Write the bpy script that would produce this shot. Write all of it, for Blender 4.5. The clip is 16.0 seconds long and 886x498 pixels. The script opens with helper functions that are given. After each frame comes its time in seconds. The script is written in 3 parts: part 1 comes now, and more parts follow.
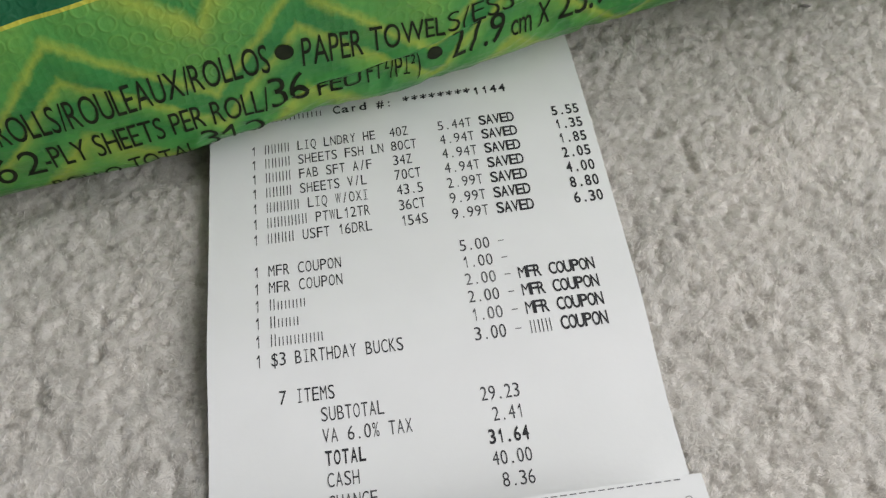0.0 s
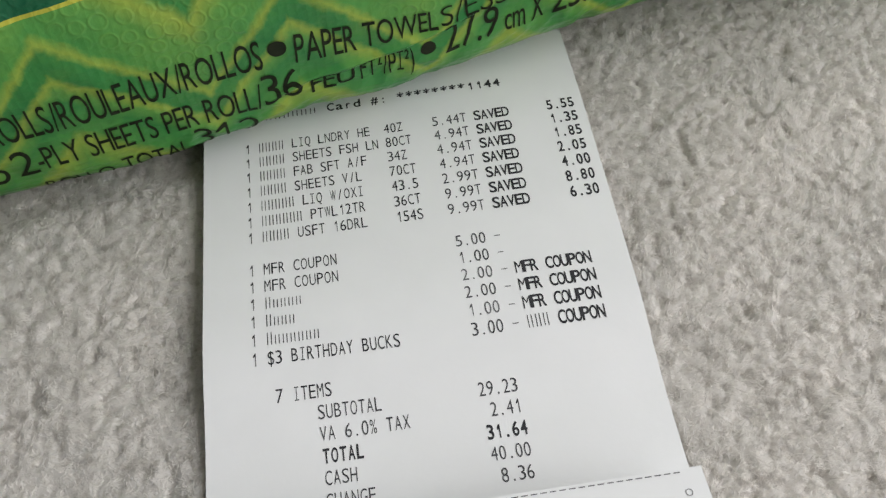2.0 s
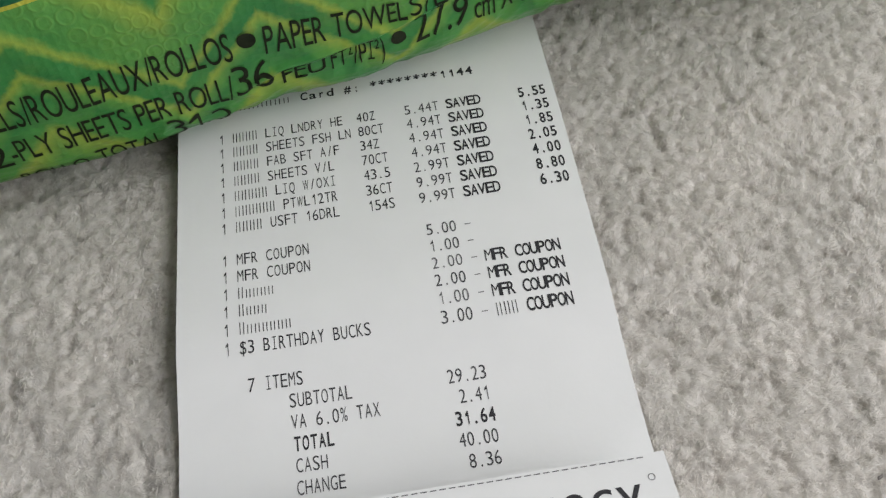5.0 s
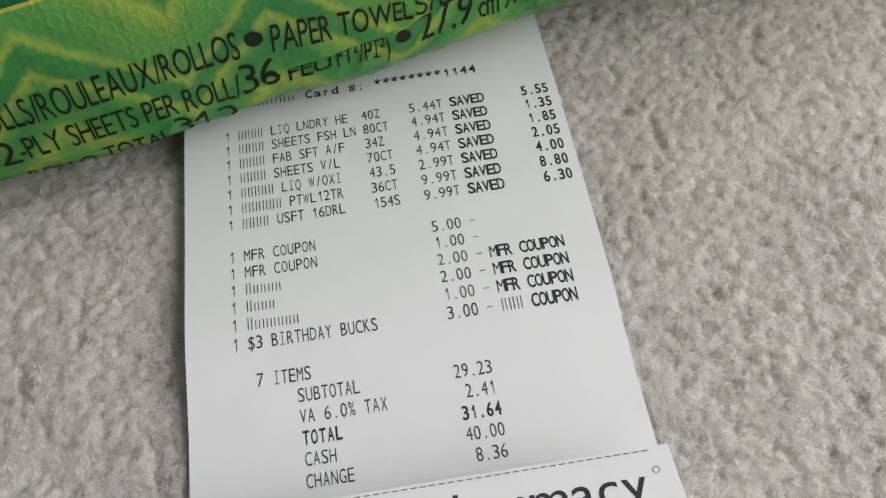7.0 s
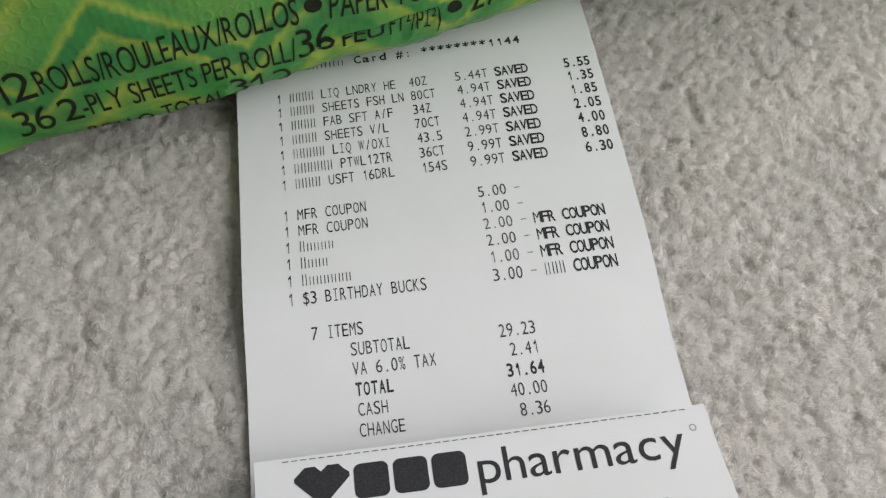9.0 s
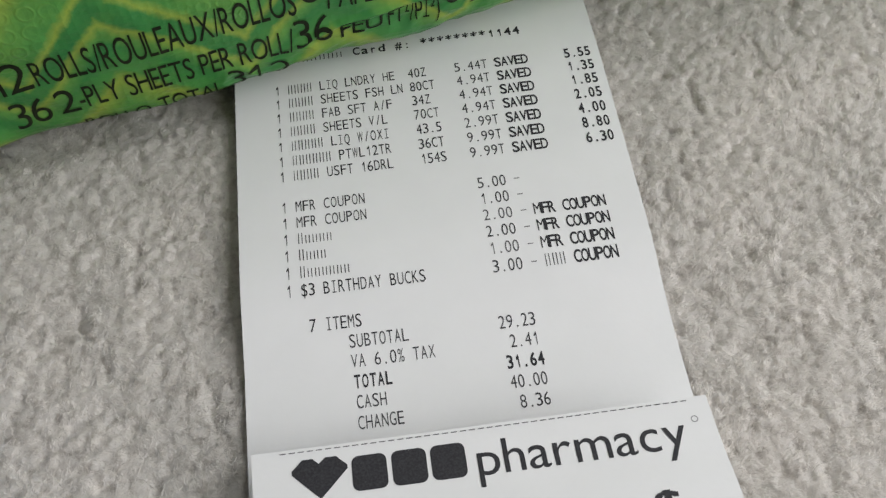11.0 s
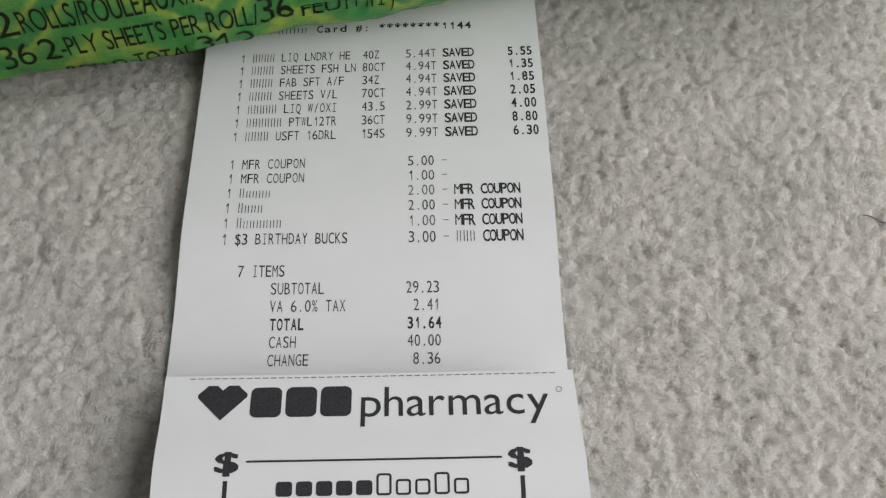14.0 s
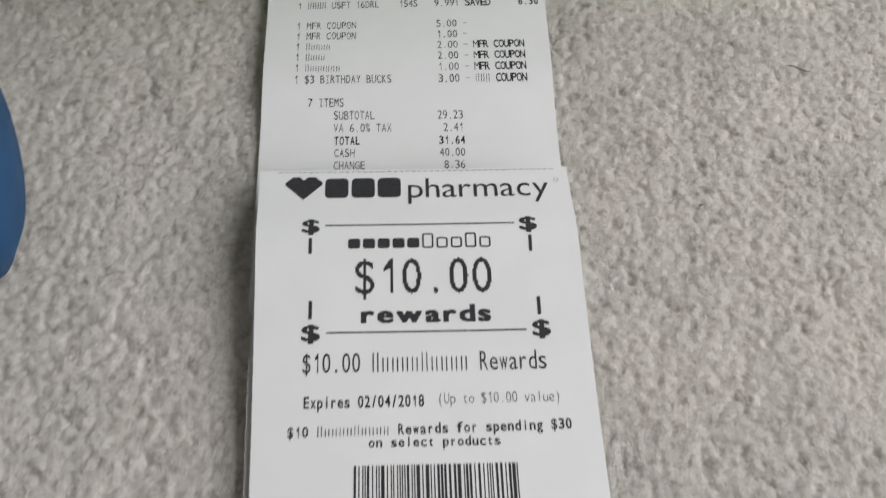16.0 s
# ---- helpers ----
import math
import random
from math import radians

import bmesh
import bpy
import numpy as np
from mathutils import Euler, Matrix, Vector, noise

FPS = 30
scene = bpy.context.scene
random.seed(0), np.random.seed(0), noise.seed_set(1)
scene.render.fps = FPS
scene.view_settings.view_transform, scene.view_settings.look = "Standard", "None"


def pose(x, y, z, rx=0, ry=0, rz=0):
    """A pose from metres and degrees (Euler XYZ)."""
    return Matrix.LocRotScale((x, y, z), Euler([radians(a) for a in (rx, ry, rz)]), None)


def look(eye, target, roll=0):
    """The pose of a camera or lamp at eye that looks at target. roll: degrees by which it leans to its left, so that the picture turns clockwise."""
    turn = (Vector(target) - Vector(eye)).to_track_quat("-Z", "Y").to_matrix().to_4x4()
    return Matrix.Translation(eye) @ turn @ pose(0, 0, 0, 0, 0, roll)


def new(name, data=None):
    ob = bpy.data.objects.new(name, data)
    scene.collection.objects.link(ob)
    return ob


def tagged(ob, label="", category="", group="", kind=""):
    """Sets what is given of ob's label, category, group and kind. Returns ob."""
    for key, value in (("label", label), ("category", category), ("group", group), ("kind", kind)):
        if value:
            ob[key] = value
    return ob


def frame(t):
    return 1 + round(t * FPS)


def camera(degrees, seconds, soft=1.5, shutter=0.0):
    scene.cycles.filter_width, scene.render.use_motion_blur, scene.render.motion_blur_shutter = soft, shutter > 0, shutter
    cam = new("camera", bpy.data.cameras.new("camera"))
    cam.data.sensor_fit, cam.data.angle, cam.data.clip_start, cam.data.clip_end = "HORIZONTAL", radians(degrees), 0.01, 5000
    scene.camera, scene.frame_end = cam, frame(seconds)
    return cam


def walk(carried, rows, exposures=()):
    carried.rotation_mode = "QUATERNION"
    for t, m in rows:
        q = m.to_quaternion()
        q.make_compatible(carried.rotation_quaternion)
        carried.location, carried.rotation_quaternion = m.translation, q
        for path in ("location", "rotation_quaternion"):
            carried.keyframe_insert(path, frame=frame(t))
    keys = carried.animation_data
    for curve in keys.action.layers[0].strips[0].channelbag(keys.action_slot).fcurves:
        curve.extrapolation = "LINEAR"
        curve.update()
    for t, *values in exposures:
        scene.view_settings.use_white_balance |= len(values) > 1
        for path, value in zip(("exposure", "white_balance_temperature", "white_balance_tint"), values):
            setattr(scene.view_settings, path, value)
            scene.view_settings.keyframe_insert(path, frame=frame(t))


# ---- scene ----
cam = camera(48.56, 16.0, soft=1.3, shutter=0.3)
PATH = [
    (0, 0.02514, -0.14057, 0.15321, 35.764, 1.413, -7.487),
    (0.5, 0.02539, -0.14158, 0.15331, 36.117, 1.575, -7.708),
    (1, 0.02609, -0.14137, 0.15211, 35.944, 1.806, -7.768),
    (1.5, 0.02389, -0.14093, 0.15245, 35.855, 1.679, -7.910),
    (2, 0.02577, -0.14093, 0.15178, 35.816, 1.842, -8.107),
    (2.5, 0.02739, -0.14125, 0.15144, 35.738, 2.237, -8.095),
    (3, 0.02665, -0.14236, 0.15080, 35.813, 2.262, -8.347),
    (3.5, 0.02851, -0.14123, 0.15287, 35.296, 2.182, -8.339),
    (4, 0.03180, -0.14117, 0.15358, 34.935, 2.260, -8.471),
    (6.5, 0.02988, -0.14115, 0.15597, 34.100, 1.882, -8.638),
    (7, 0.02868, -0.14209, 0.15637, 34.285, 1.727, -8.819),
    (7.5, 0.02762, -0.14408, 0.15880, 34.146, 1.454, -9.055),
    (8, 0.02354, -0.14349, 0.16114, 32.863, 0.555, -8.592),
    (8.5, 0.01827, -0.14449, 0.16258, 32.654, 0.201, -8.011),
    (9, 0.01732, -0.14503, 0.16340, 32.182, 0.336, -7.725),
    (11.5, 0.01957, -0.14642, 0.16083, 32.215, 0.969, -7.642),
    (12, 0.02210, -0.15299, 0.16376, 32.294, 1.147, -6.780),
    (12.5, 0.01846, -0.16594, 0.18058, 32.243, -0.983, -4.280),
    (13, 0.03454, -0.16396, 0.18614, 31.798, -0.328, -1.589),
    (13.5, 0.04184, -0.15696, 0.17414, 31.411, -0.737, -1.258),
    (14, 0.04069, -0.15969, 0.17825, 30.824, -0.902, -1.438),
    (14.5, 0.04461, -0.15893, 0.17987, 30.397, -0.145, -1.621),
    (15, 0.04335, -0.16602, 0.18720, 30.595, 0.125, -2.499),
    (15.5, 0.04194, -0.19383, 0.18947, 32.442, 1.146, -2.702),
    (15.6, 0.04355, -0.19921, 0.19307, 31.821, 1.856, -2.749),
    (15.8, 0.03481, -0.21348, 0.20089, 30.960, -0.133, -2.575),
    (16, 0.02758, -0.22580, 0.21085, 29.957, -1.677, -2.087),
]
EXPOSURES = [(0.0, 0.0), (2.0, 0.0), (4.0, -0.08), (9.0, -0.10), (11.5, -0.08), (12.0, -0.06), (12.5, -0.14), (13.5, -0.24), (15.0, -0.22), (15.5, -0.14), (16.0, -0.21)]
walk(cam, [(t, pose(*row)) for t, *row in PATH], EXPOSURES)
# WALK_END

# ---- light: a room with one big window ----
FLOOR = -0.0030                      # mean height of the carpet's tips
ROOM_X, ROOM_Y, ROOM_Z = 0.8, 2.2, 2.4
ROOM_WEST = -2.6
world = bpy.data.worlds.new("sky")
scene.world = world
world.use_nodes = True
wn = world.node_tree.nodes
sky = wn.new("ShaderNodeTexSky")
sky.sky_type, sky.sun_disc, sky.sun_elevation, sky.sun_rotation = "NISHITA", False, radians(38), radians(200)
world.node_tree.links.new(sky.outputs[0], wn["Background"].inputs[0])
wn["Background"].inputs[1].default_value = 0.12

WIN_Y0, WIN_Y1, WIN_Z0, WIN_Z1 = -1.38, 1.42, 0.15, 1.3


def window_lamp(name, x, y, z, w, h, power, target):
    lamp = bpy.data.lights.new(name, "AREA")
    lamp.shape, lamp.size, lamp.size_y, lamp.energy, lamp.color = "RECTANGLE", w, h, power, (1.0, 0.985, 0.99)
    ob = new(name, lamp)
    ob.matrix_world = look((x, y, z), target)
    return ob


window_lamp("window_daylight", ROOM_X - 0.02, (WIN_Y0 + WIN_Y1) / 2, (WIN_Z0 + WIN_Z1) / 2, WIN_Y1 - WIN_Y0 - 0.1, WIN_Z1 - WIN_Z0 - 0.1, 37.0, (0, (WIN_Y0 + WIN_Y1) / 2, (WIN_Z0 + WIN_Z1) / 2))

# ---- materials ----


def material(name, base, rough=0.6, metal=0.0):
    m = bpy.data.materials.new(name)
    m.use_nodes = True
    b = m.node_tree.nodes["Principled BSDF"]
    b.inputs["Base Color"].default_value = (*base, 1)
    b.inputs["Roughness"].default_value, b.inputs["Metallic"].default_value = rough, metal
    return m


def node(m, kind, **values):
    n = m.node_tree.nodes.new(kind)
    for key, value in values.items():
        n.inputs[key.replace("_", " ")].default_value = value
    return n


def wire(m, a, b):
    m.node_tree.links.new(a, b)


def math_node(m, op, a, b=None, clamp=False):
    n = m.node_tree.nodes.new("ShaderNodeMath")
    n.operation, n.use_clamp = op, clamp
    for k, v in enumerate((a, b)):
        if v is None:
            continue
        if isinstance(v, (int, float)):
            n.inputs[k].default_value = v
        else:
            wire(m, v, n.inputs[k])
    return n.outputs[0]


def ramp(m, fac, stops):
    n = m.node_tree.nodes.new("ShaderNodeValToRGB")
    e = n.color_ramp.elements
    while len(e) < len(stops):
        e.new(0.5)
    for k, (p, c) in enumerate(stops):
        e[k].position, e[k].color = p, (*c, 1)
    wire(m, fac, n.inputs[0])
    return n.outputs[0]


def mix(m, fac, a, b, mode="MIX"):
    n = m.node_tree.nodes.new("ShaderNodeMix")
    n.data_type, n.blend_type = "RGBA", mode
    for sock, v in ((n.inputs[0], fac), (n.inputs[6], a), (n.inputs[7], b)):
        if isinstance(v, (int, float)):
            sock.default_value = v
        elif isinstance(v, tuple):
            sock.default_value = (*v, 1)
        else:
            wire(m, v, sock)
    return n.outputs[2]


def bump(m, height, strength, distance):
    n = m.node_tree.nodes.new("ShaderNodeBump")
    n.inputs["Strength"].default_value, n.inputs["Distance"].default_value = strength, distance
    wire(m, height, n.inputs["Height"])
    wire(m, n.outputs[0], m.node_tree.nodes["Principled BSDF"].inputs["Normal"])


def coords(m, which="Object"):
    return m.node_tree.nodes.new("ShaderNodeTexCoord").outputs[which]


def noise_tex(m, vec, scale, detail=3.0, rough=0.55):
    n = node(m, "ShaderNodeTexNoise", Scale=scale, Detail=detail, Roughness=rough)
    wire(m, vec, n.inputs["Vector"])
    return n.outputs["Fac"]


def base_of(m):
    return m.node_tree.nodes["Principled BSDF"].inputs["Base Color"]


CARPET = material("carpet_yarn", (0.6, 0.58, 0.55), 0.55)
_v = coords(CARPET)
_isl = CARPET.node_tree.nodes.new("ShaderNodeNewGeometry").outputs["Random Per Island"]
_c = ramp(CARPET, _isl, [(0.0, (0.78, 0.755, 0.725)), (0.5, (0.92, 0.898, 0.865)), (1.0, (0.985, 0.968, 0.94))])
_p = ramp(CARPET, noise_tex(CARPET, _v, 28.0, 4.0), [(0.3, (0.91, 0.91, 0.90)), (0.7, (1.0, 0.99, 0.98))])
_c = mix(CARPET, 1.0, _c, _p, "MULTIPLY")
_y = ramp(CARPET, noise_tex(CARPET, _v, 430.0, 3.0, 0.65), [(0.32, (0.715, 0.702, 0.678)), (0.49, (0.975, 0.975, 0.968)), (0.70, (1.0, 1.0, 1.0))])
_c = mix(CARPET, 1.0, _c, _y, "MULTIPLY")
wire(CARPET, _c, base_of(CARPET))
CARPET.node_tree.nodes["Principled BSDF"].inputs["Specular IOR Level"].default_value = 0.45
CARPET.node_tree.nodes["Principled BSDF"].inputs["Sheen Weight"].default_value = 0.5
CARPET.node_tree.nodes["Principled BSDF"].inputs["Sheen Roughness"].default_value = 0.5
_thin = CARPET.node_tree.nodes.new("ShaderNodeBsdfTranslucent")
wire(CARPET, _c, _thin.inputs["Color"])
_mixs = CARPET.node_tree.nodes.new("ShaderNodeMixShader")
_mixs.inputs[0].default_value = 0.50
wire(CARPET, CARPET.node_tree.nodes["Principled BSDF"].outputs[0], _mixs.inputs[1])
wire(CARPET, _thin.outputs[0], _mixs.inputs[2])
wire(CARPET, _mixs.outputs[0], CARPET.node_tree.nodes["Material Output"].inputs[0])

BACKING = material("carpet_backing", (0.36, 0.34, 0.31), 1.0)
_v = coords(BACKING)
wire(BACKING, ramp(BACKING, noise_tex(BACKING, _v, 300.0, 4.0), [(0.3, (0.58, 0.56, 0.53)), (0.7, (0.76, 0.735, 0.70))]), base_of(BACKING))
bump(BACKING, noise_tex(BACKING, _v, 420.0, 3.0), 0.8, 0.003)

PAPER = material("thermal_paper", (0.86, 0.87, 0.865), 0.48)
_v = coords(PAPER)
wire(PAPER, ramp(PAPER, noise_tex(PAPER, _v, 60.0, 5.0), [(0.3, (0.71, 0.717, 0.712)), (0.7, (0.745, 0.751, 0.746))]), base_of(PAPER))
bump(PAPER, noise_tex(PAPER, _v, 900.0, 3.0), 0.06, 0.0003)
PAPER.node_tree.nodes["Principled BSDF"].inputs["Specular IOR Level"].default_value = 0.3


def ink(name, dark, pale):
    m = material(name, dark, 0.6)
    wire(m, ramp(m, noise_tex(m, coords(m), 2600.0, 2.0), [(0.35, dark), (0.75, pale)]), base_of(m))
    m.node_tree.nodes["Principled BSDF"].inputs["Specular IOR Level"].default_value = 0.2
    return m


INK = ink("thermal_ink", (0.022, 0.022, 0.026), (0.055, 0.055, 0.06))
INK_BOLD = ink("thermal_ink_bold", (0.026, 0.026, 0.029), (0.05, 0.05, 0.055))
INK_SOFT = ink("thermal_ink_soft", (0.035, 0.035, 0.04), (0.11, 0.11, 0.115))
INK_FAINT = ink("thermal_ink_faint", (0.10, 0.10, 0.105), (0.20, 0.20, 0.205))
PRINT = material("film_black_print", (0.028, 0.032, 0.02), 0.55)
PRINT.node_tree.nodes["Principled BSDF"].inputs["Specular IOR Level"].default_value = 0.08
_v = coords(PRINT)
wire(PRINT, ramp(PRINT, noise_tex(PRINT, _v, 400.0, 3.0), [(0.3, (0.010, 0.014, 0.007)), (0.75, (0.022, 0.027, 0.014))]), base_of(PRINT))

# printed plastic film: yellow-green chevrons with ring dots below a dark green panel
FILM = material("printed_film", (0.1, 0.3, 0.05), 0.34)
FILM.node_tree.nodes["Principled BSDF"].inputs["Specular IOR Level"].default_value = 0.32
_uv = coords(FILM, "UV")
_sep = FILM.node_tree.nodes.new("ShaderNodeSeparateXYZ")
wire(FILM, _uv, _sep.inputs[0])
_s, _q = _sep.outputs[0], _sep.outputs[1]
_warp = math_node(FILM, "MULTIPLY", math_node(FILM, "SUBTRACT", noise_tex(FILM, _uv, 70.0, 3.0), 0.5), 0.0045)
_fine = math_node(FILM, "MULTIPLY", math_node(FILM, "SUBTRACT", noise_tex(FILM, _uv, 330.0, 4.0, 0.7), 0.5), 0.0035)
_warp = math_node(FILM, "ADD", _warp, _fine)
_d = math_node(FILM, "SUBTRACT", math_node(FILM, "MODULO", math_node(FILM, "ADD", _s, 0.122), 0.043), 0.017)
_tri = math_node(FILM, "MAXIMUM", math_node(FILM, "MULTIPLY", _d, 0.81), math_node(FILM, "MULTIPLY", _d, -1.24))
_ph = math_node(FILM, "ADD", math_node(FILM, "ADD", _tri, _q), _warp)
DEEP, MID, LEAF, LEMON = (0.014, 0.170, 0.040), (0.055, 0.248, 0.050), (0.106, 0.285, 0.050), (0.315, 0.38, 0.048)
_bandc = ramp(FILM, math_node(FILM, "MULTIPLY", _ph, 14.0), [(0.0, MID), (0.20, MID), (0.30, LEMON), (0.34, MID), (0.44, DEEP), (0.49, LEAF), (0.525, LEMON), (0.55, DEEP), (0.612, DEEP), (0.638, LEMON), (0.672, MID), (0.80, LEAF), (0.88, LEMON), (0.92, DEEP), (1.0, LEAF)])
_cloud = ramp(FILM, noise_tex(FILM, _uv, 48.0, 6.0, 0.68), [(0.30, (0.024, 0.15, 0.044)), (0.48, (0.080, 0.245, 0.048)), (0.60, (0.15, 0.30, 0.046)), (0.72, (0.30, 0.365, 0.050))])
_green = mix(FILM, 0.33, _bandc, _cloud)
_vor = FILM.node_tree.nodes.new("ShaderNodeTexVoronoi")
_vor.inputs["Scale"].default_value, _vor.inputs["Randomness"].default_value = 262.0, 0.25
wire(FILM, _uv, _vor.inputs["Vector"])
_ring = ramp(FILM, _vor.outputs["Distance"], [(0.0, (0, 0, 0)), (0.30, (0.1, 0.1, 0.1)), (0.40, (1, 1, 1)), (0.50, (0, 0, 0))])
_where = ramp(FILM, math_node(FILM, "ADD", math_node(FILM, "MULTIPLY", _ph, 14.0), math_node(FILM, "MULTIPLY", noise_tex(FILM, _uv, 30.0, 1.0), 0.35)), [(0.84, (0, 0, 0)), (0.90, (1, 1, 1))])
_ringw = mix(FILM, 1.0, _ring, _where, "MULTIPLY")
_rw = FILM.node_tree.nodes.new("ShaderNodeRGBToBW")
wire(FILM, _ringw, _rw.inputs[0])
_green = mix(FILM, math_node(FILM, "MULTIPLY", _rw.outputs[0], 0.06), _green, (0.36, 0.50, 0.09))
_edge = math_node(FILM, "SUBTRACT", math_node(FILM, "ADD", _q, math_node(FILM, "MULTIPLY", _warp, 0.05)), math_node(FILM, "MULTIPLY", math_node(FILM, "ADD", _s, 0.033), 0.083))
_col = mix(FILM, math_node(FILM, "GREATER_THAN", _edge, 0.0487), _green, (0.42, 0.42, 0.05))
_col = mix(FILM, math_node(FILM, "GREATER_THAN", _edge, 0.0495), _col, (0.008, 0.095, 0.038))
wire(FILM, _col, base_of(FILM))
_quilt = FILM.node_tree.nodes.new("ShaderNodeTexVoronoi")
_quilt.inputs["Scale"].default_value, _quilt.inputs["Randomness"].default_value = 600.0, 0.2
wire(FILM, _uv, _quilt.inputs["Vector"])
_hgt = math_node(FILM, "ADD", math_node(FILM, "MULTIPLY", _quilt.outputs["Distance"], 0.35), math_node(FILM, "ADD", math_node(FILM, "MULTIPLY", _rw.outputs[0], 0.24), math_node(FILM, "MULTIPLY", noise_tex(FILM, _uv, 180.0, 4.0), 1.2)))
bump(FILM, _hgt, 0.5, 0.0007)

BLUE = material("blue_plastic", (0.005, 0.036, 0.12), 0.5)
BLUE.node_tree.nodes["Principled BSDF"].inputs["Specular IOR Level"].default_value = 0.25
_v = coords(BLUE)
wire(BLUE, ramp(BLUE, noise_tex(BLUE, _v, 40.0, 4.0), [(0.3, (0.003, 0.046, 0.120)), (0.7, (0.005, 0.056, 0.150))]), base_of(BLUE))
bump(BLUE, noise_tex(BLUE, _v, 700.0, 2.0), 0.05, 0.0004)
WALL = material("painted_wall", (0.5, 0.48, 0.45), 0.85)
_v = coords(WALL)
wire(WALL, ramp(WALL, noise_tex(WALL, _v, 3.0, 5.0), [(0.3, (0.46, 0.445, 0.425)), (0.7, (0.50, 0.485, 0.465))]), base_of(WALL))
bump(WALL, noise_tex(WALL, _v, 160.0, 3.0), 0.15, 0.002)
TRIM = material("white_trim", (0.8, 0.8, 0.79), 0.45)
GLASS = material("window_glass", (1, 1, 1), 0.0)
GLASS.node_tree.nodes["Principled BSDF"].inputs["Transmission Weight"].default_value = 1.0
LINT = material("dark_lint", (0.2, 0.185, 0.17), 0.95)

# ---- mesh helpers ----


def link_mesh(name, verts, faces, mat, parent=None, smooth=False, uv=None):
    me = bpy.data.meshes.new(name)
    me.from_pydata([tuple(v) for v in verts], [], [tuple(f) for f in faces])
    if smooth:
        me.polygons.foreach_set("use_smooth", [True] * len(me.polygons))
    if uv is not None:
        layer = me.uv_layers.new(name="UVMap")
        idx = np.empty(len(me.loops), dtype=np.int32)
        me.loops.foreach_get("vertex_index", idx)
        layer.data.foreach_set("uv", np.asarray(uv, dtype=np.float32)[idx].ravel())
    me.materials.append(mat)
    me.update()
    ob = new(name, me)
    if parent is not None:
        ob.parent = parent
    return ob


def part(name, bm, mat, parent=None, label="", smooth=False):
    me = bpy.data.meshes.new(name)
    bm.to_mesh(me)
    bm.free()
    if smooth:
        me.polygons.foreach_set("use_smooth", [True] * len(me.polygons))
    me.materials.append(mat)
    ob = new(name, me)
    if parent is not None:
        ob.parent = parent
    return tagged(ob, label)


def box(x0, y0, z0, x1, y1, z1, bevel=0.0, bm=None):
    bm = bm or bmesh.new()
    made = bmesh.ops.create_cube(bm, size=1.0)["verts"]
    for v in made:
        v.co = Vector((x0 + (v.co.x + 0.5) * (x1 - x0), y0 + (v.co.y + 0.5) * (y1 - y0), z0 + (v.co.z + 0.5) * (z1 - z0)))
    if bevel:
        edges = list({e for v in made for e in v.link_edges})
        bmesh.ops.bevel(bm, geom=edges, offset=bevel, segments=2, affect="EDGES")
    return bm


def smooth01(a, b, x):
    t = np.clip((x - a) / (b - a), 0, 1)
    return t * t * (3 - 2 * t)


def cubic(knots, values, x):
    """Smooth curve through the knots (rising), by Catmull-Rom."""
    k = np.asarray(knots, float)
    v = np.asarray(values, float)
    x = np.clip(np.asarray(x, float), k[0], k[-1])
    i = np.clip(np.searchsorted(k, x) - 1, 0, len(k) - 2)
    slope = np.gradient(v, k)
    h = k[i + 1] - k[i]
    t = (x - k[i]) / h
    return (2 * t**3 - 3 * t**2 + 1) * v[i] + (t**3 - 2 * t**2 + t) * h * slope[i] + (-2 * t**3 + 3 * t**2) * v[i + 1] + (t**3 - t**2) * h * slope[i + 1]


# ---- letters, from the built-in font ----
GLYPHS = {}


def load_glyphs(chars, weights):
    made = []
    for w in weights:
        for ch in sorted(set(chars) - {" "}):
            cu = bpy.data.curves.new("glyph", "FONT")
            cu.body, cu.size, cu.offset, cu.fill_mode, cu.resolution_u = ch, 1.0, w, "FRONT", 4
            ob = bpy.data.objects.new("glyph", cu)
            scene.collection.objects.link(ob)
            made.append((w, ch, ob))
    deps = bpy.context.evaluated_depsgraph_get()
    for w, ch, ob in made:
        me = ob.evaluated_get(deps).to_mesh()
        co = np.array([tuple(v.co)[:2] for v in me.vertices], float).reshape(-1, 2)
        GLYPHS[w, ch] = (co, [tuple(p.vertices) for p in me.polygons])
        ob.evaluated_get(deps).to_mesh_clear()
    for w, ch, ob in made:
        cu = ob.data
        bpy.data.objects.remove(ob)
        bpy.data.curves.remove(cu)


LIGHT, FINE, REGULAR, SEMI, BOLD = -0.012, -0.003, 0.0, 0.010, 0.020
CAP = 0.73
load_glyphs("ABCDEFGHIJKLMNOPQRSTUVWXYZabcdefghijklmnopqrstuvwxyz0123456789.,-/()$%#:*\u00b2", (LIGHT, FINE, REGULAR, SEMI, BOLD))
CAP = GLYPHS[REGULAR, "H"][0][:, 1].max()
for _w in (LIGHT, FINE, REGULAR, BOLD):
    _h, _t = 0.035 + _w * 0.8, CAP
    _bars = ((0.2 - _h, 0.0, 0.2 + _h, _t), (0.0, 0.0, 0.2 - _h, 1.6 * _h), (0.2 + _h, 0.0, 0.4, 1.6 * _h), (0.0, _t - 1.6 * _h, 0.2 - _h, _t), (0.2 + _h, _t - 1.6 * _h, 0.4, _t))
    GLYPHS[_w, "I"] = (np.array([p for a, b, c, d in _bars for p in ((a, b), (c, b), (c, d), (a, d))]), [tuple(range(4 * k, 4 * k + 4)) for k in range(5)])
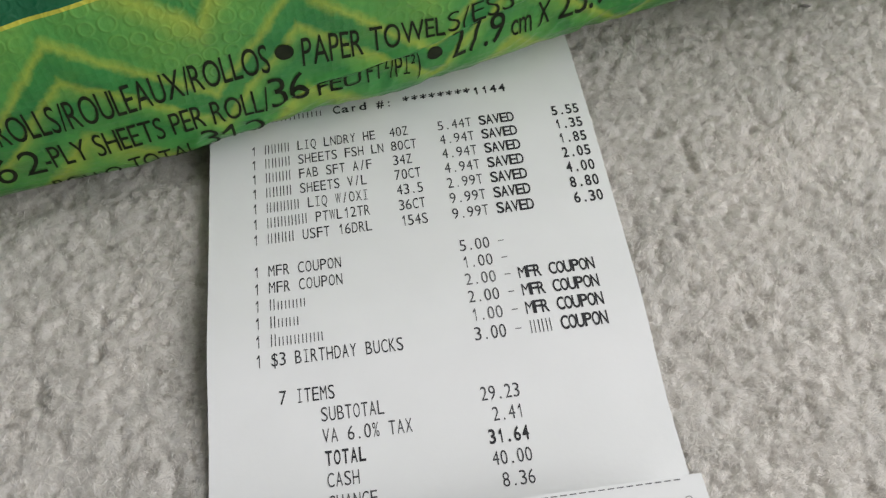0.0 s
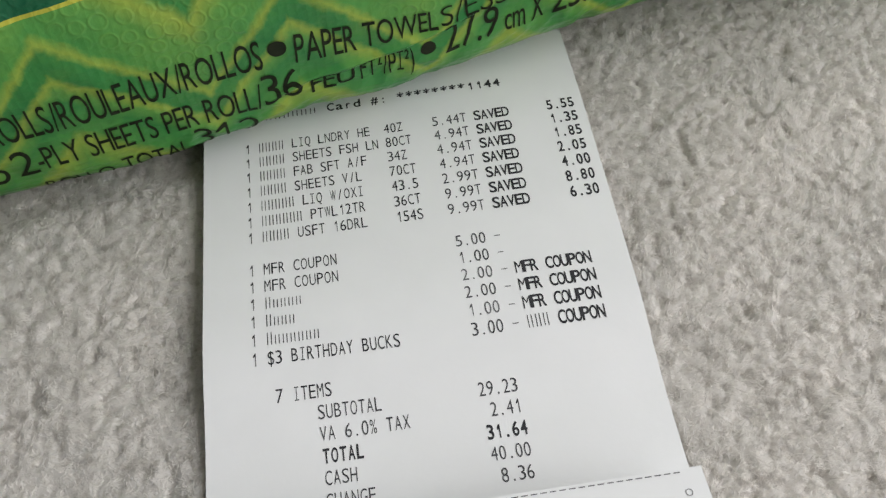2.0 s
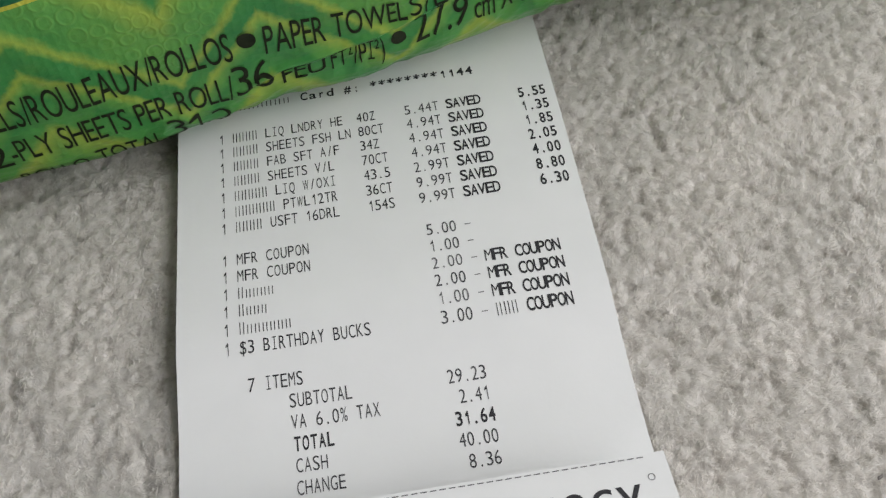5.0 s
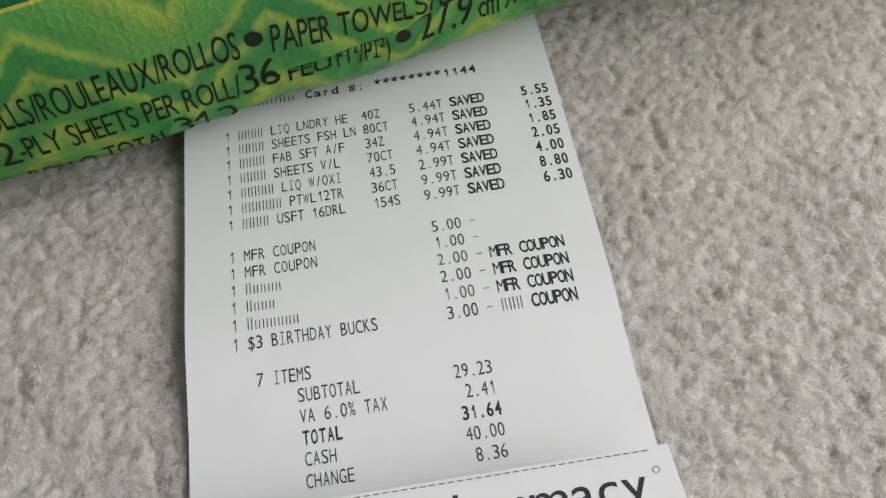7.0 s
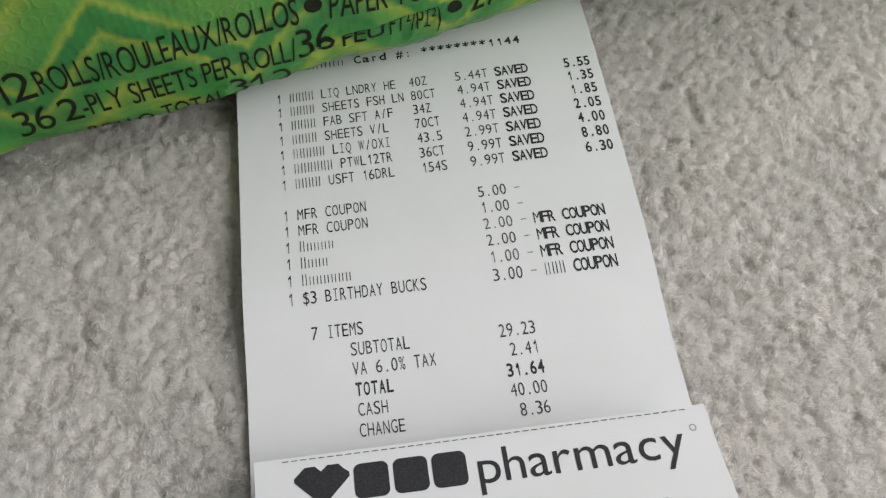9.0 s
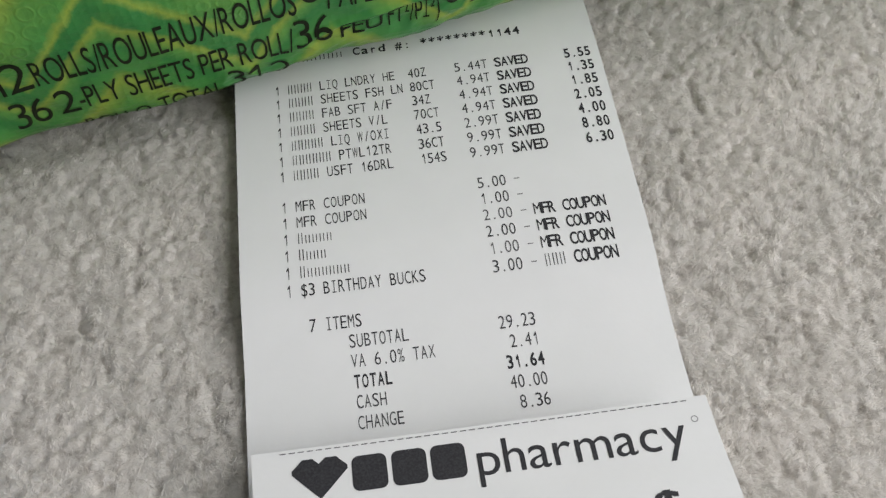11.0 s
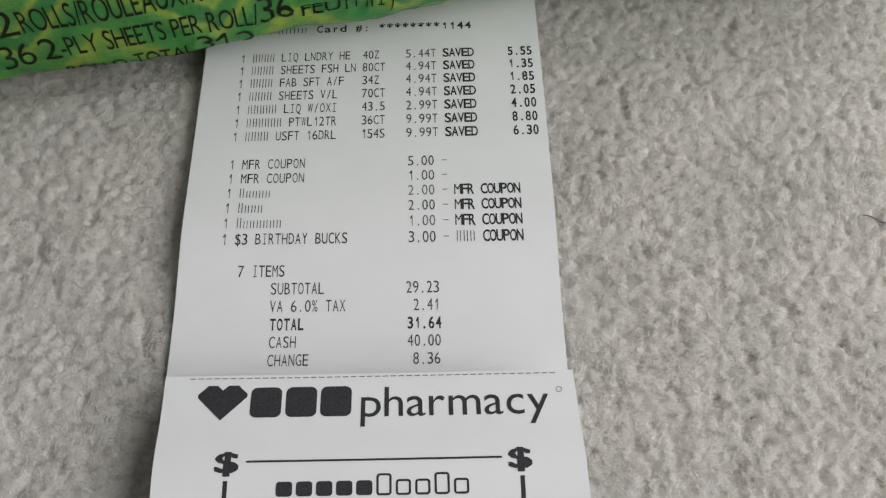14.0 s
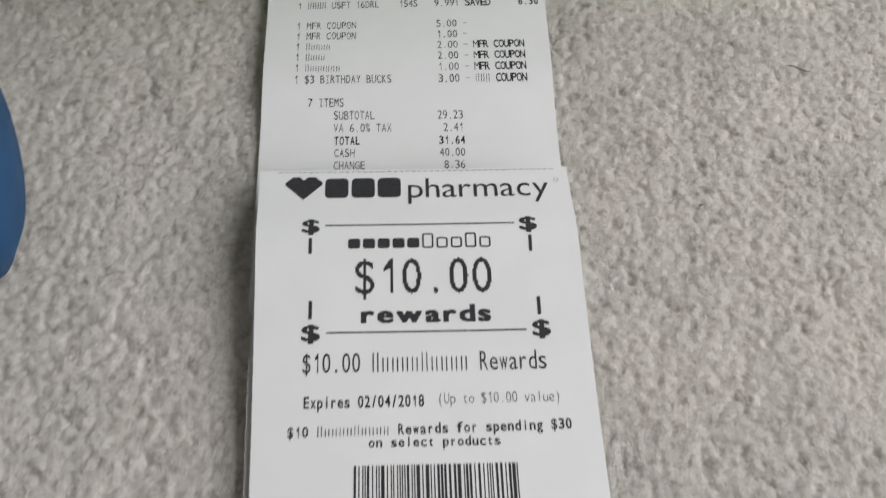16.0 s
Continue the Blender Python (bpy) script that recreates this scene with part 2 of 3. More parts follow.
for _w in (LIGHT, FINE, REGULAR, SEMI, BOLD):
    _h = 0.036 + _w * 0.8
    GLYPHS[_w, "1"] = (np.array([(0.24 - _h, 0), (0.24 + _h, 0), (0.24 + _h, CAP), (0.24 - _h, CAP), (0.24 - _h, CAP - 2.6 * _h), (0.03, CAP * 0.76), (0.03, CAP * 0.76 - 2.2 * _h), (0.24 - _h, CAP - 5.0 * _h)]), [(0, 1, 2, 3), (3, 5, 6, 7)])
for _ch in "MW":
    GLYPHS[BOLD, _ch] = GLYPHS[REGULAR, _ch]
NARROW = set("1I.,-:|il/()jrt")


def bar_glyphs(rng):
    """A plain mark of a letter's size: two upright bars."""
    w = rng.uniform(0.11, 0.15)
    return [(0.10, 0.0, 0.10 + w, 1.0), (0.66, 0.0, 0.66 + w, 1.0)]


def mono_text(text, x0, x1, base, cap, weight=REGULAR, slant=0.0, fill=0.80):
    """Letters in equal cells from x0 to x1. Capitals between curly braces mark words that are drawn as bars.
    Gives flat verts and faces."""
    rng = random.Random(len(text) * 7 + int(x0 * 1e5))
    plain = text.replace("{", "").replace("}", "")
    cell = (x1 - x0) / (len(plain) - 0.15)
    verts, faces, col, barred = [], [], 0, False
    for ch in text:
        if ch in "{}":
            barred = ch == "{"
            continue
        cx = x0 + (col + 0.425) * cell
        y = base + slant * (cx - x0)
        col += 1
        if ch == " ":
            continue
        if barred:
            high = cap if ch == "#" else cap * 0.74
            for a, b, c, d in bar_glyphs(rng):
                n = len(verts)
                w = cell * 0.84
                for u, v in ((a, b), (c, b), (c, d), (a, d)):
                    verts.append((cx + (u - 0.5) * w, y + v * high))
                faces.append((n, n + 1, n + 2, n + 3))
            continue
        co, fs = GLYPHS[weight, ch]
        lo, hi = co[:, 0].min(), co[:, 0].max()
        sy = cap / CAP
        sx = sy * 0.72 if ch in NARROW else cell * fill / (hi - lo)
        if ch in "1I":
            sx = cell * (0.55 if ch == "I" else 0.36) / (hi - lo)
        n = len(verts)
        verts.extend((cx + (u - (lo + hi) / 2) * sx, y + v * sy) for u, v in co)
        faces.extend(tuple(n + k for k in f) for f in fs)
    return verts, faces


def run_text(text, x0, x1, base, cap, weight=REGULAR, gap=0.07, slant=0.0):
    """Letters at their own widths, squeezed to lie between x0 and x1."""
    verts, faces, pen = [], [], 0.0
    for ch in text:
        if ch == " ":
            pen += 0.28
            continue
        co, fs = GLYPHS[weight, ch]
        lo, hi = co[:, 0].min(), co[:, 0].max()
        n = len(verts)
        verts.extend((pen + u - lo, v) for u, v in co)
        faces.extend(tuple(n + k for k in f) for f in fs)
        pen += hi - lo + gap
    k = (x1 - x0) / (pen - gap)
    return [(x0 + u * k, base + v * cap / CAP + slant * u * k) for u, v in verts], faces


def dots(flat, cell, fat_x=0, fat_y=0):
    """The drawing as a thermal head prints it: rows of square dots, made bolder by fat_x and fat_y dots each way."""
    verts, faces = flat
    co = np.array(verts)
    lo = co.min(axis=0) - cell * (3 + max(fat_x, fat_y))
    nx, ny = (int(c) for c in np.ceil((co.max(axis=0) - lo) / cell) + 3 + max(fat_x, fat_y))
    gx_, gy_ = np.meshgrid(lo[0] + (np.arange(nx) + 0.5) * cell, lo[1] + (np.arange(ny) + 0.5) * cell)
    on = np.zeros((ny, nx), bool)
    for f in faces:
        poly, inside = co[list(f)], np.zeros((ny, nx), bool)
        for (ax, ay), (bx, by) in zip(poly, np.roll(poly, -1, axis=0)):
            if ay != by:
                inside ^= ((ay > gy_) != (by > gy_)) & (gx_ < ax + (gy_ - ay) * (bx - ax) / (by - ay))
        on |= inside
    for count, axis in ((fat_x, 1), (fat_y, 0)):
        for _ in range(count):
            on = on | np.roll(on, 1, axis) | np.roll(on, -1, axis)
    pieces = []
    for j in range(ny):
        row = np.flatnonzero(np.diff(np.concatenate([[0], on[j].astype(int), [0]])))
        for a, b in zip(row[::2], row[1::2]):
            pieces.append(rect(lo[0] + a * cell, lo[1] + j * cell, lo[0] + b * cell, lo[1] + (j + 1) * cell))
    return joined(*pieces)


def strip(points_outer, points_inner=None):
    """Flat polygon, or a ring between two loops of equal length."""
    if points_inner is None:
        return list(points_outer), [tuple(range(len(points_outer)))]
    n = len(points_outer)
    return list(points_outer) + list(points_inner), [(k, (k + 1) % n, n + (k + 1) % n, n + k) for k in range(n)]


def rect(x0, y0, x1, y1, slant=0.0):
    return [(x0, y0), (x1, y0 + slant), (x1, y1 + slant), (x0, y1)], [(0, 1, 2, 3)]


def oval(cx, cy, rx, ry, thick=None, n=28, start=0.0):
    ring = [(cx + rx * math.cos(start + 2 * math.pi * k / n), cy + ry * math.sin(start + 2 * math.pi * k / n)) for k in range(n)]
    if thick is None:
        return strip(ring)
    return strip(ring, [(cx + (rx - thick) * math.cos(start + 2 * math.pi * k / n), cy + (ry - thick) * math.sin(start + 2 * math.pi * k / n)) for k in range(n)])


def block(x0, y0, x1, y1, r, hollow=None):
    """A plain block with rounded corners, or its outline of the given width."""
    def loop(a, b, c, d, rr):
        pts = []
        for cx, cy, start in ((c - rr, d - rr, 0), (a + rr, d - rr, 90), (a + rr, b + rr, 180), (c - rr, b + rr, 270)):
            pts += [(cx + rr * math.cos(radians(start + 18 * k)), cy + rr * math.sin(radians(start + 18 * k))) for k in range(6)]
        return pts
    if hollow is None:
        return strip(loop(x0, y0, x1, y1, r))
    return strip(loop(x0, y0, x1, y1, r), loop(x0 + hollow, y0 + hollow, x1 - hollow, y1 - hollow, max(r - hollow, r * 0.2)))


def joined(*pieces):
    verts, faces = [], []
    for v, f in pieces:
        n = len(verts)
        verts.extend(v)
        faces.extend(tuple(n + k for k in g) for g in f)
    return verts, faces


def laid(name, flat, place, mat, parent, label="", step=None):
    """Lay a flat drawing onto a surface: place(u, v) gives the point. step: cut it finely first, so that it can bend."""
    verts, faces = flat
    if step:
        bm = bmesh.new()
        vs = [bm.verts.new((u, v, 0)) for u, v in verts]
        for f in faces:
            try:
                bm.faces.new([vs[k] for k in f])
            except ValueError:
                pass
        for axis in (0, 1):
            lo, hi = min(v[axis] for v in verts), max(v[axis] for v in verts)
            for k in range(int(lo / step) - 1, int(hi / step) + 2):
                if lo < k * step < hi:
                    at = Vector((k * step, 0, 0)) if axis == 0 else Vector((0, k * step, 0))
                    no = Vector((1, 0, 0)) if axis == 0 else Vector((0, 1, 0))
                    bmesh.ops.bisect_plane(bm, geom=bm.verts[:] + bm.edges[:] + bm.faces[:], plane_co=at, plane_no=no, dist=1e-6)
        bm.verts.index_update()
        verts = [(v.co.x, v.co.y) for v in bm.verts]
        faces = [tuple(v.index for v in f.verts) for f in bm.faces]
        bm.free()
    return tagged(link_mesh(name, [place(u, v) for u, v in verts], faces, mat, parent), label)


# ---- the room that closes the place ----
gx = np.unique(np.concatenate([np.linspace(ROOM_WEST, -0.3, 24), np.linspace(-0.3, 0.35, 66), np.linspace(0.35, ROOM_X, 17)]))
gy = np.unique(np.concatenate([np.linspace(-ROOM_Y, -0.35, 17), np.linspace(-0.35, 0.35, 71), np.linspace(0.35, ROOM_Y, 17)]))
X0, X1, Y0, Y1 = -0.112, 0.192, -0.184, 0.078      # the stretch of carpet with single tufts
floor_v, floor_f = [], []
for y in gy:
    for x in gx:
        inside = smooth01(0.0, 0.02, min(x - X0, X1 - x, y - Y0, Y1 - y))
        floor_v.append((x, y, FLOOR - 0.0048 * inside + 0.0006 * noise.noise(Vector((x * 90, y * 90, 3)))))
for j in range(len(gy) - 1):
    for i in range(len(gx) - 1):
        a = j * len(gx) + i
        floor_f.append((a, a + 1, a + 1 + len(gx), a + len(gx)))
tagged(link_mesh("floor", floor_v, floor_f, BACKING, smooth=True), "light grey-beige cut pile carpet floor", "floor", kind="structure")


def wall(name, *size):
    return tagged(part(name, box(*size), WALL), "plain greige painted wall", "wall", kind="structure")


T = 0.12
wall("wall_west", ROOM_WEST - T, -ROOM_Y - T, -0.02, ROOM_WEST, ROOM_Y + T, ROOM_Z)
wall("wall_north", ROOM_WEST, ROOM_Y, -0.02, ROOM_X, ROOM_Y + T, ROOM_Z)
wall("wall_south", ROOM_WEST, -ROOM_Y - T, -0.02, ROOM_X, -ROOM_Y, ROOM_Z)
bm = box(ROOM_X, -ROOM_Y - T, -0.02, ROOM_X + T, WIN_Y0, ROOM_Z)
box(ROOM_X, WIN_Y1, -0.02, ROOM_X + T, ROOM_Y + T, ROOM_Z, bm=bm)
box(ROOM_X, WIN_Y0, -0.02, ROOM_X + T, WIN_Y1, WIN_Z0, bm=bm)
box(ROOM_X, WIN_Y0, WIN_Z1, ROOM_X + T, WIN_Y1, ROOM_Z, bm=bm)
tagged(part("wall_east", bm, WALL), "plain greige painted wall with a window", "wall", kind="structure")
tagged(part("ceiling", box(ROOM_WEST - T, -ROOM_Y - T, ROOM_Z, ROOM_X + T, ROOM_Y + T, ROOM_Z + 0.1), WALL), "plain greige ceiling", "ceiling", kind="structure")
win = tagged(new("window_1"), "white framed window letting in soft daylight", "window", kind="structure")
bm = box(ROOM_X + 0.03, WIN_Y0, WIN_Z0, ROOM_X + 0.09, WIN_Y0 + 0.05, WIN_Z1)
box(ROOM_X + 0.03, WIN_Y1 - 0.05, WIN_Z0, ROOM_X + 0.09, WIN_Y1, WIN_Z1, bm=bm)
box(ROOM_X + 0.03, WIN_Y0 + 0.05, WIN_Z0, ROOM_X + 0.09, WIN_Y1 - 0.05, WIN_Z0 + 0.05, bm=bm)
box(ROOM_X + 0.03, WIN_Y0 + 0.05, WIN_Z1 - 0.05, ROOM_X + 0.09, WIN_Y1 - 0.05, WIN_Z1, bm=bm)
part("window_frame", bm, TRIM, win)
pane = part("pane", box(ROOM_X + 0.055, WIN_Y0 + 0.05, WIN_Z0 + 0.05, ROOM_X + 0.061, WIN_Y1 - 0.05, WIN_Z1 - 0.05), GLASS, win)
pane.visible_shadow = False

# ---- the receipt ----
R_LEFT, R_RIGHT, R_TOP, R_END = -0.0091, 0.0705, 0.075, -0.120
ROWP = 0.003873                      # line pitch of the print
R_Y = (-0.120, -0.095, -0.085, -0.076, -0.066, -0.059, -0.050, -0.035, -0.023, 0.0, 0.02, 0.04, 0.08)
R_H = (-0.0022, -0.0022, -0.0022, -0.0021, -0.0017, -0.0007, 0.0006, 0.0006, 0.0004, 0.0, -0.0008, -0.0018, -0.0022)


R_TWIST = (0.0, 0.0, 0.0, -0.0001, -0.0003, -0.0004, -0.0001, 0.0006, 0.0011, 0.0021, 0.0026, 0.0028, 0.0028)


def receipt_z(x, y):
    across = (x - R_LEFT) / (R_RIGHT - R_LEFT)
    return float(cubic(R_Y, R_H, y)) + across * float(cubic(R_Y, R_TWIST, y)) + 0.0002 * math.sin(40 * x + 55 * y) * smooth01(-0.11, -0.08, y)


def sheet(name, left, right, top, bottom, height, nx, ny, parent=None, thick=0.00009, sway=None):
    verts, faces = [], []
    for side in (0, 1):
        for j in range(ny + 1):
            y = bottom + (top - bottom) * j / ny
            shift = sway(y) if sway else 0.0
            for i in range(nx + 1):
                x = left + (right - left) * i / nx
                verts.append((x + shift, y, height(x, y) - side * thick))
    n = (nx + 1) * (ny + 1)
    for j in range(ny):
        for i in range(nx):
            a = j * (nx + 1) + i
            faces.append((a, a + 1, a + nx + 2, a + nx + 1))
            faces.append((n + a, n + a + nx + 1, n + a + nx + 2, n + a + 1))
    rim = [i for i in range(nx + 1)] + [(j + 1) * (nx + 1) - 1 for j in range(1, ny + 1)] + [ny * (nx + 1) + i for i in range(nx - 1, -1, -1)] + [j * (nx + 1) for j in range(ny - 1, 0, -1)]
    for k, a in enumerate(rim):
        b = rim[(k + 1) % len(rim)]
        m = len(verts)
        verts.extend(verts[i] for i in (a, n + a, n + b, b))
        faces.append((m, m + 1, m + 2, m + 3))
    return link_mesh(name, verts, faces, PAPER, parent, smooth=True)


receipt = tagged(sheet("store_receipt", R_LEFT, R_RIGHT, R_TOP, R_END, receipt_z, 16, 130), "long white thermal paper store receipt on the carpet", "receipt")
LIFT = 0.00005


def on_receipt(u, v):
    v += (u / 0.065 - 1) * 0.00030      # the print runs slightly askew on the roll
    return (u, v, receipt_z(u, v) + LIFT)


def receipt_line(flat, mat=INK, name="printed_text"):
    laid(name, flat, on_receipt, mat, receipt)


CAPH = 0.00255


def base_y(row):
    return -row * ROWP - CAPH / 2


NAMES = [("{####} LIQ LNDRY HE", "40Z"), ("{####} SHEETS FSH LN", "80CT"), ("{####} FAB SFT A/F", "34Z"), ("{####} SHEETS V/L", "70CT"),
         ("{#####} LIQ W/OXI", "43.5"), ("{######} PTWL12TR", "36CT"), ("{####} USFT 16DRL", "154S")]
PRICES = ["5.44T", "4.94T", "4.94T", "4.94T", "2.99T", "9.99T", "9.99T"]
SAVINGS = ["5.55", "1.35", "1.85", "2.05", "4.00", "8.80", "6.30"]
NAME_X, CELL = 0.0023, 0.001376


def name_line(text, row, weight=FINE, CELL=CELL):
    n = len(text.replace("{", "").replace("}", ""))
    receipt_line(mono_text(text, NAME_X, NAME_X + CELL * (n - 0.15), base_y(row), CAPH, weight))


def one_mark(row):
    receipt_line(mono_text("1", -0.0006, 0.0006, base_y(row), CAPH, FINE))


receipt_line(mono_text("{#xxxxxxxx} Card #: ********1144", -0.0017, 0.0545, 0.0077, 0.0022, BOLD), INK_BOLD)
for k in range(7):
    one_mark(k)
    name_line(NAMES[k][0].ljust(21) + NAMES[k][1], k)
    receipt_line(mono_text(PRICES[k], 0.0386, 0.0458, base_y(k), CAPH, FINE), INK_SOFT)
    receipt_line(mono_text("SAVED", 0.0475, 0.0547, base_y(k), CAPH, BOLD, 0.0, 1.0), INK_BOLD)
    receipt_line(mono_text(SAVINGS[k], 0.0628, 0.0686, base_y(k), CAPH, BOLD), INK_BOLD)
COUPONS = [("MFR COUPON", "5.00", ""), ("MFR COUPON", "1.00", ""), ("{#xxxx}", "2.00", "MFR COUPON"), ("{#xxx}", "2.00", "MFR COUPON"),
           ("{#xxxxxx}", "1.00", "MFR COUPON"), ("$3 BIRTHDAY BUCKS", "3.00", "{###} COUPON")]
for k, (what, sum_, tail) in enumerate(COUPONS):
    one_mark(8 + k)
    name_line(what, 8 + k, FINE, 0.001405)
    receipt_line(mono_text(sum_, 0.0389, 0.0447, base_y(8 + k), CAPH, FINE), INK_FAINT if k in (2, 4) else INK_SOFT)
    receipt_line(rect(0.0464, -(8 + k) * ROWP - 0.0001, 0.0475, -(8 + k) * ROWP + 0.0001), INK_FAINT, "printed_dash")
    if tail:
        receipt_line(mono_text(tail, 0.0491, 0.0633, base_y(8 + k), CAPH, BOLD, 0.0, 1.0), INK_BOLD)
receipt_line(mono_text("7", 0.0033, 0.0046, base_y(14.87), CAPH, FINE))
receipt_line(mono_text("ITEMS", 0.0063, 0.0130, base_y(14.87), CAPH, FINE))
TOTALS = [("SUBTOTAL", 0.0103, 0.0213, "29.23", 0.0383, 0.0452, 15.88), ("VA 6.0% TAX", 0.0103, 0.0258, "2.41", 0.0398, 0.0452, 16.88), ("TOTAL", 0.0105, 0.0174, "31.64", 0.0385, 0.0455, 17.93),
          ("CASH", 0.0106, 0.0160, "40.00", 0.0385, 0.0453, 18.95), ("CHANGE", 0.0105, 0.0187, "8.36", 0.0396, 0.0451, 19.98)]
for what, a, b, sum_, c, d, row in TOTALS:
    heavy = what == "TOTAL"
    receipt_line(mono_text(what, a, b, base_y(row), CAPH, BOLD if heavy else FINE), INK_BOLD if heavy else INK_SOFT)
    receipt_line(mono_text(sum_, c, d, base_y(row), CAPH, BOLD if heavy else FINE), INK_BOLD if heavy else INK_SOFT)

# ---- the coupon on its folded stack ----
C_TOP, C_END = -0.0836, -0.235
C_Y = (-0.235, -0.20, -0.17, -0.15, -0.1285, -0.115, -0.1015, -0.093, -0.0836)
C_H = (-0.0010, 0.0000, 0.0011, 0.0020, 0.0040, 0.0056, 0.0070, 0.0054, 0.0046)
COUPON_LEFT, COUPON_RIGHT = -0.0074, 0.0703


def coupon_z(x, y):
    return float(cubic(C_Y, C_H, y)) + 0.0002 * math.sin(50 * x + 30 * y)


def coupon_sway(y):
    return (C_TOP - y) * 0.022


coupon = tagged(sheet("reward_coupon", COUPON_LEFT, COUPON_RIGHT, C_TOP, C_END, coupon_z, 16, 110, sway=coupon_sway), "white thermal paper reward coupon folded onto the receipt", "coupon")


def under_z(x, y):
    return max(min(coupon_z(x, y) - 0.0012 - 0.0005 * math.sin(y * 30), coupon_z(x, y) - 0.0008), receipt_z(x, max(y, -0.12)) + 0.0005 if y > -0.12 else -0.0024)


under = sheet("folded_layer", COUPON_LEFT + 0.0008, COUPON_RIGHT - 0.0015, -0.0885, C_END + 0.004, under_z, 12, 60, coupon, sway=lambda y: (C_TOP - y) * 0.020 - 0.0022 * smooth01(-0.098, -0.145, y))
C_LIFT = 0.00005


def on_coupon(u, v):
    return (u, v, coupon_z(u - coupon_sway(v), v) + C_LIFT)


def coupon_print(flat, mat=INK_BOLD, name="printed_text", label=""):
    return laid(name, flat, on_coupon, mat, coupon, label, step=0.004)


dashes = [rect(-0.0027 + 0.00152 * k, -0.0843, -0.0027 + 0.00152 * k + 0.00105, -0.08412) for k in range(46)]
tagged(coupon_print(joined(*dashes), INK_FAINT, "perforation_dashes"), kind="stuff")
# trade mark: a heart, then plain blocks and boxes
heart = [(3.8, -92.9), (-0.8, -88.2), (-0.8, -87.5), (0.3, -86.4), (1.0, -85.7), (2.7, -85.7), (3.7, -86.7), (4.8, -85.7), (6.7, -85.7), (7.2, -86.3), (8.4, -87.4), (8.4, -88.1)]
coupon_print(strip([(x / 1000, y / 1000) for x, y in heart]), INK_BOLD, "printed_heart")
for x in (0.0091, 0.0157, 0.0222):
    coupon_print(block(x, -0.0924, x + 0.0058, -0.0862, 0.0012), INK_BOLD, "printed_block")
coupon_print(run_text("pharmacy", 0.0298, 0.0651, -0.0926, 0.0061, REGULAR, 0.075), INK_BOLD)
coupon_print(oval(0.0672, -0.0877, 0.0006, 0.0006, 0.00012, 14), INK_FAINT, "printed_ring")
for x, y in ((0.0061, -0.1015), (0.0588, -0.1016), (0.0066, -0.1287), (0.0602, -0.1284)):
    coupon_print(dots(run_text("$", x - 0.0019, x + 0.0019, y - 0.0019, 0.0038, SEMI), 0.00013, 2, 0), INK_BOLD)
coupon_print(rect(0.0095, -0.1016, 0.0555, -0.1012), INK_BOLD, "printed_rule")
coupon_print(rect(0.0101, -0.1289, 0.0567, -0.1285), INK_BOLD, "printed_rule")
for x, a, b in ((0.0061, -0.1090, -0.1049), (0.0590, -0.1092, -0.1049), (0.0064, -0.1253, -0.1208), (0.0600, -0.1251, -0.1206)):
    coupon_print(rect(x - 0.0004, a, x + 0.0004, b), INK_BOLD, "printed_rule")
# slogan: heavy blocks, then thin boxes
for k in range(5):
    coupon_print(block(0.0151 + 0.00355 * k, -0.1078, 0.0180 + 0.00355 * k, -0.1052, 0.0006), INK_BOLD, "printed_block")
for k in range(5):
    x = 0.0329 + 0.00345 * k
    coupon_print(block(x, -0.1079, x + 0.0027, -0.1040 if k in (0, 3) else -0.1051, 0.0006, 0.0004), INK, "printed_box")
coupon_print(dots(mono_text("$10.00", 0.0167, 0.0493, -0.1192, 0.0086, REGULAR), 0.00032), INK_BOLD)
coupon_print(dots(run_text("rewards", 0.0185, 0.0482, -0.1263, 0.0039, REGULAR, 0.17), 0.00016, 2, 1), INK_BOLD)
coupon_print(mono_text("$10.00 {#xxxx#xxxx} Rewards", 0.0049, 0.0608, -0.1382, 0.0045, REGULAR), INK_BOLD)
coupon_print(mono_text("Expires 02/04/2018", 0.0054, 0.0324, -0.1464, 0.0026, BOLD), INK)
coupon_print(mono_text("(Up to $10.00 value)", 0.0355, 0.0633, -0.1459, 0.0025, LIGHT), INK_FAINT)
coupon_print(mono_text("$10 {#xxxx#xxxx} Rewards for spending $30", 0.0020, 0.0653, -0.1530, 0.0023, BOLD, 0.012), INK)
coupon_print(mono_text("on select products", 0.0199, 0.0491, -0.1555, 0.0021, BOLD), INK)
rng = random.Random(5)
x = 0.0167
while x < 0.0524:
    w = rng.choice((0.00025, 0.00025, 0.0005, 0.00075))
    coupon_print(rect(x, -0.1720, x + w, -0.1596), INK_BOLD, "barcode_bar")
    x += w + rng.choice((0.00025, 0.0003, 0.0005, 0.0006))

# ---- the pack of paper towels ----
P_ANG = radians(10)
P_A, P_N, P_O = Vector((math.cos(P_ANG), math.sin(P_ANG), 0)), Vector((math.sin(P_ANG), -math.cos(P_ANG), 0)), Vector((-0.010, -0.0045, 0))
PROFILE = [(-30, -4), (-17, -4), (-11, -2.4), (-5.7, 1.6), (-2.3, 6), (-0.9, 14), (0, 24), (0.3, 32), (-1, 42), (-5, 56), (-14, 75), (-28, 90), (-50, 100), (-90, 104), (-150, 103), (-195, 96), (-212, 60), (-210, 12), (-198, -3.5), (-150, -4), (-90, -4)]


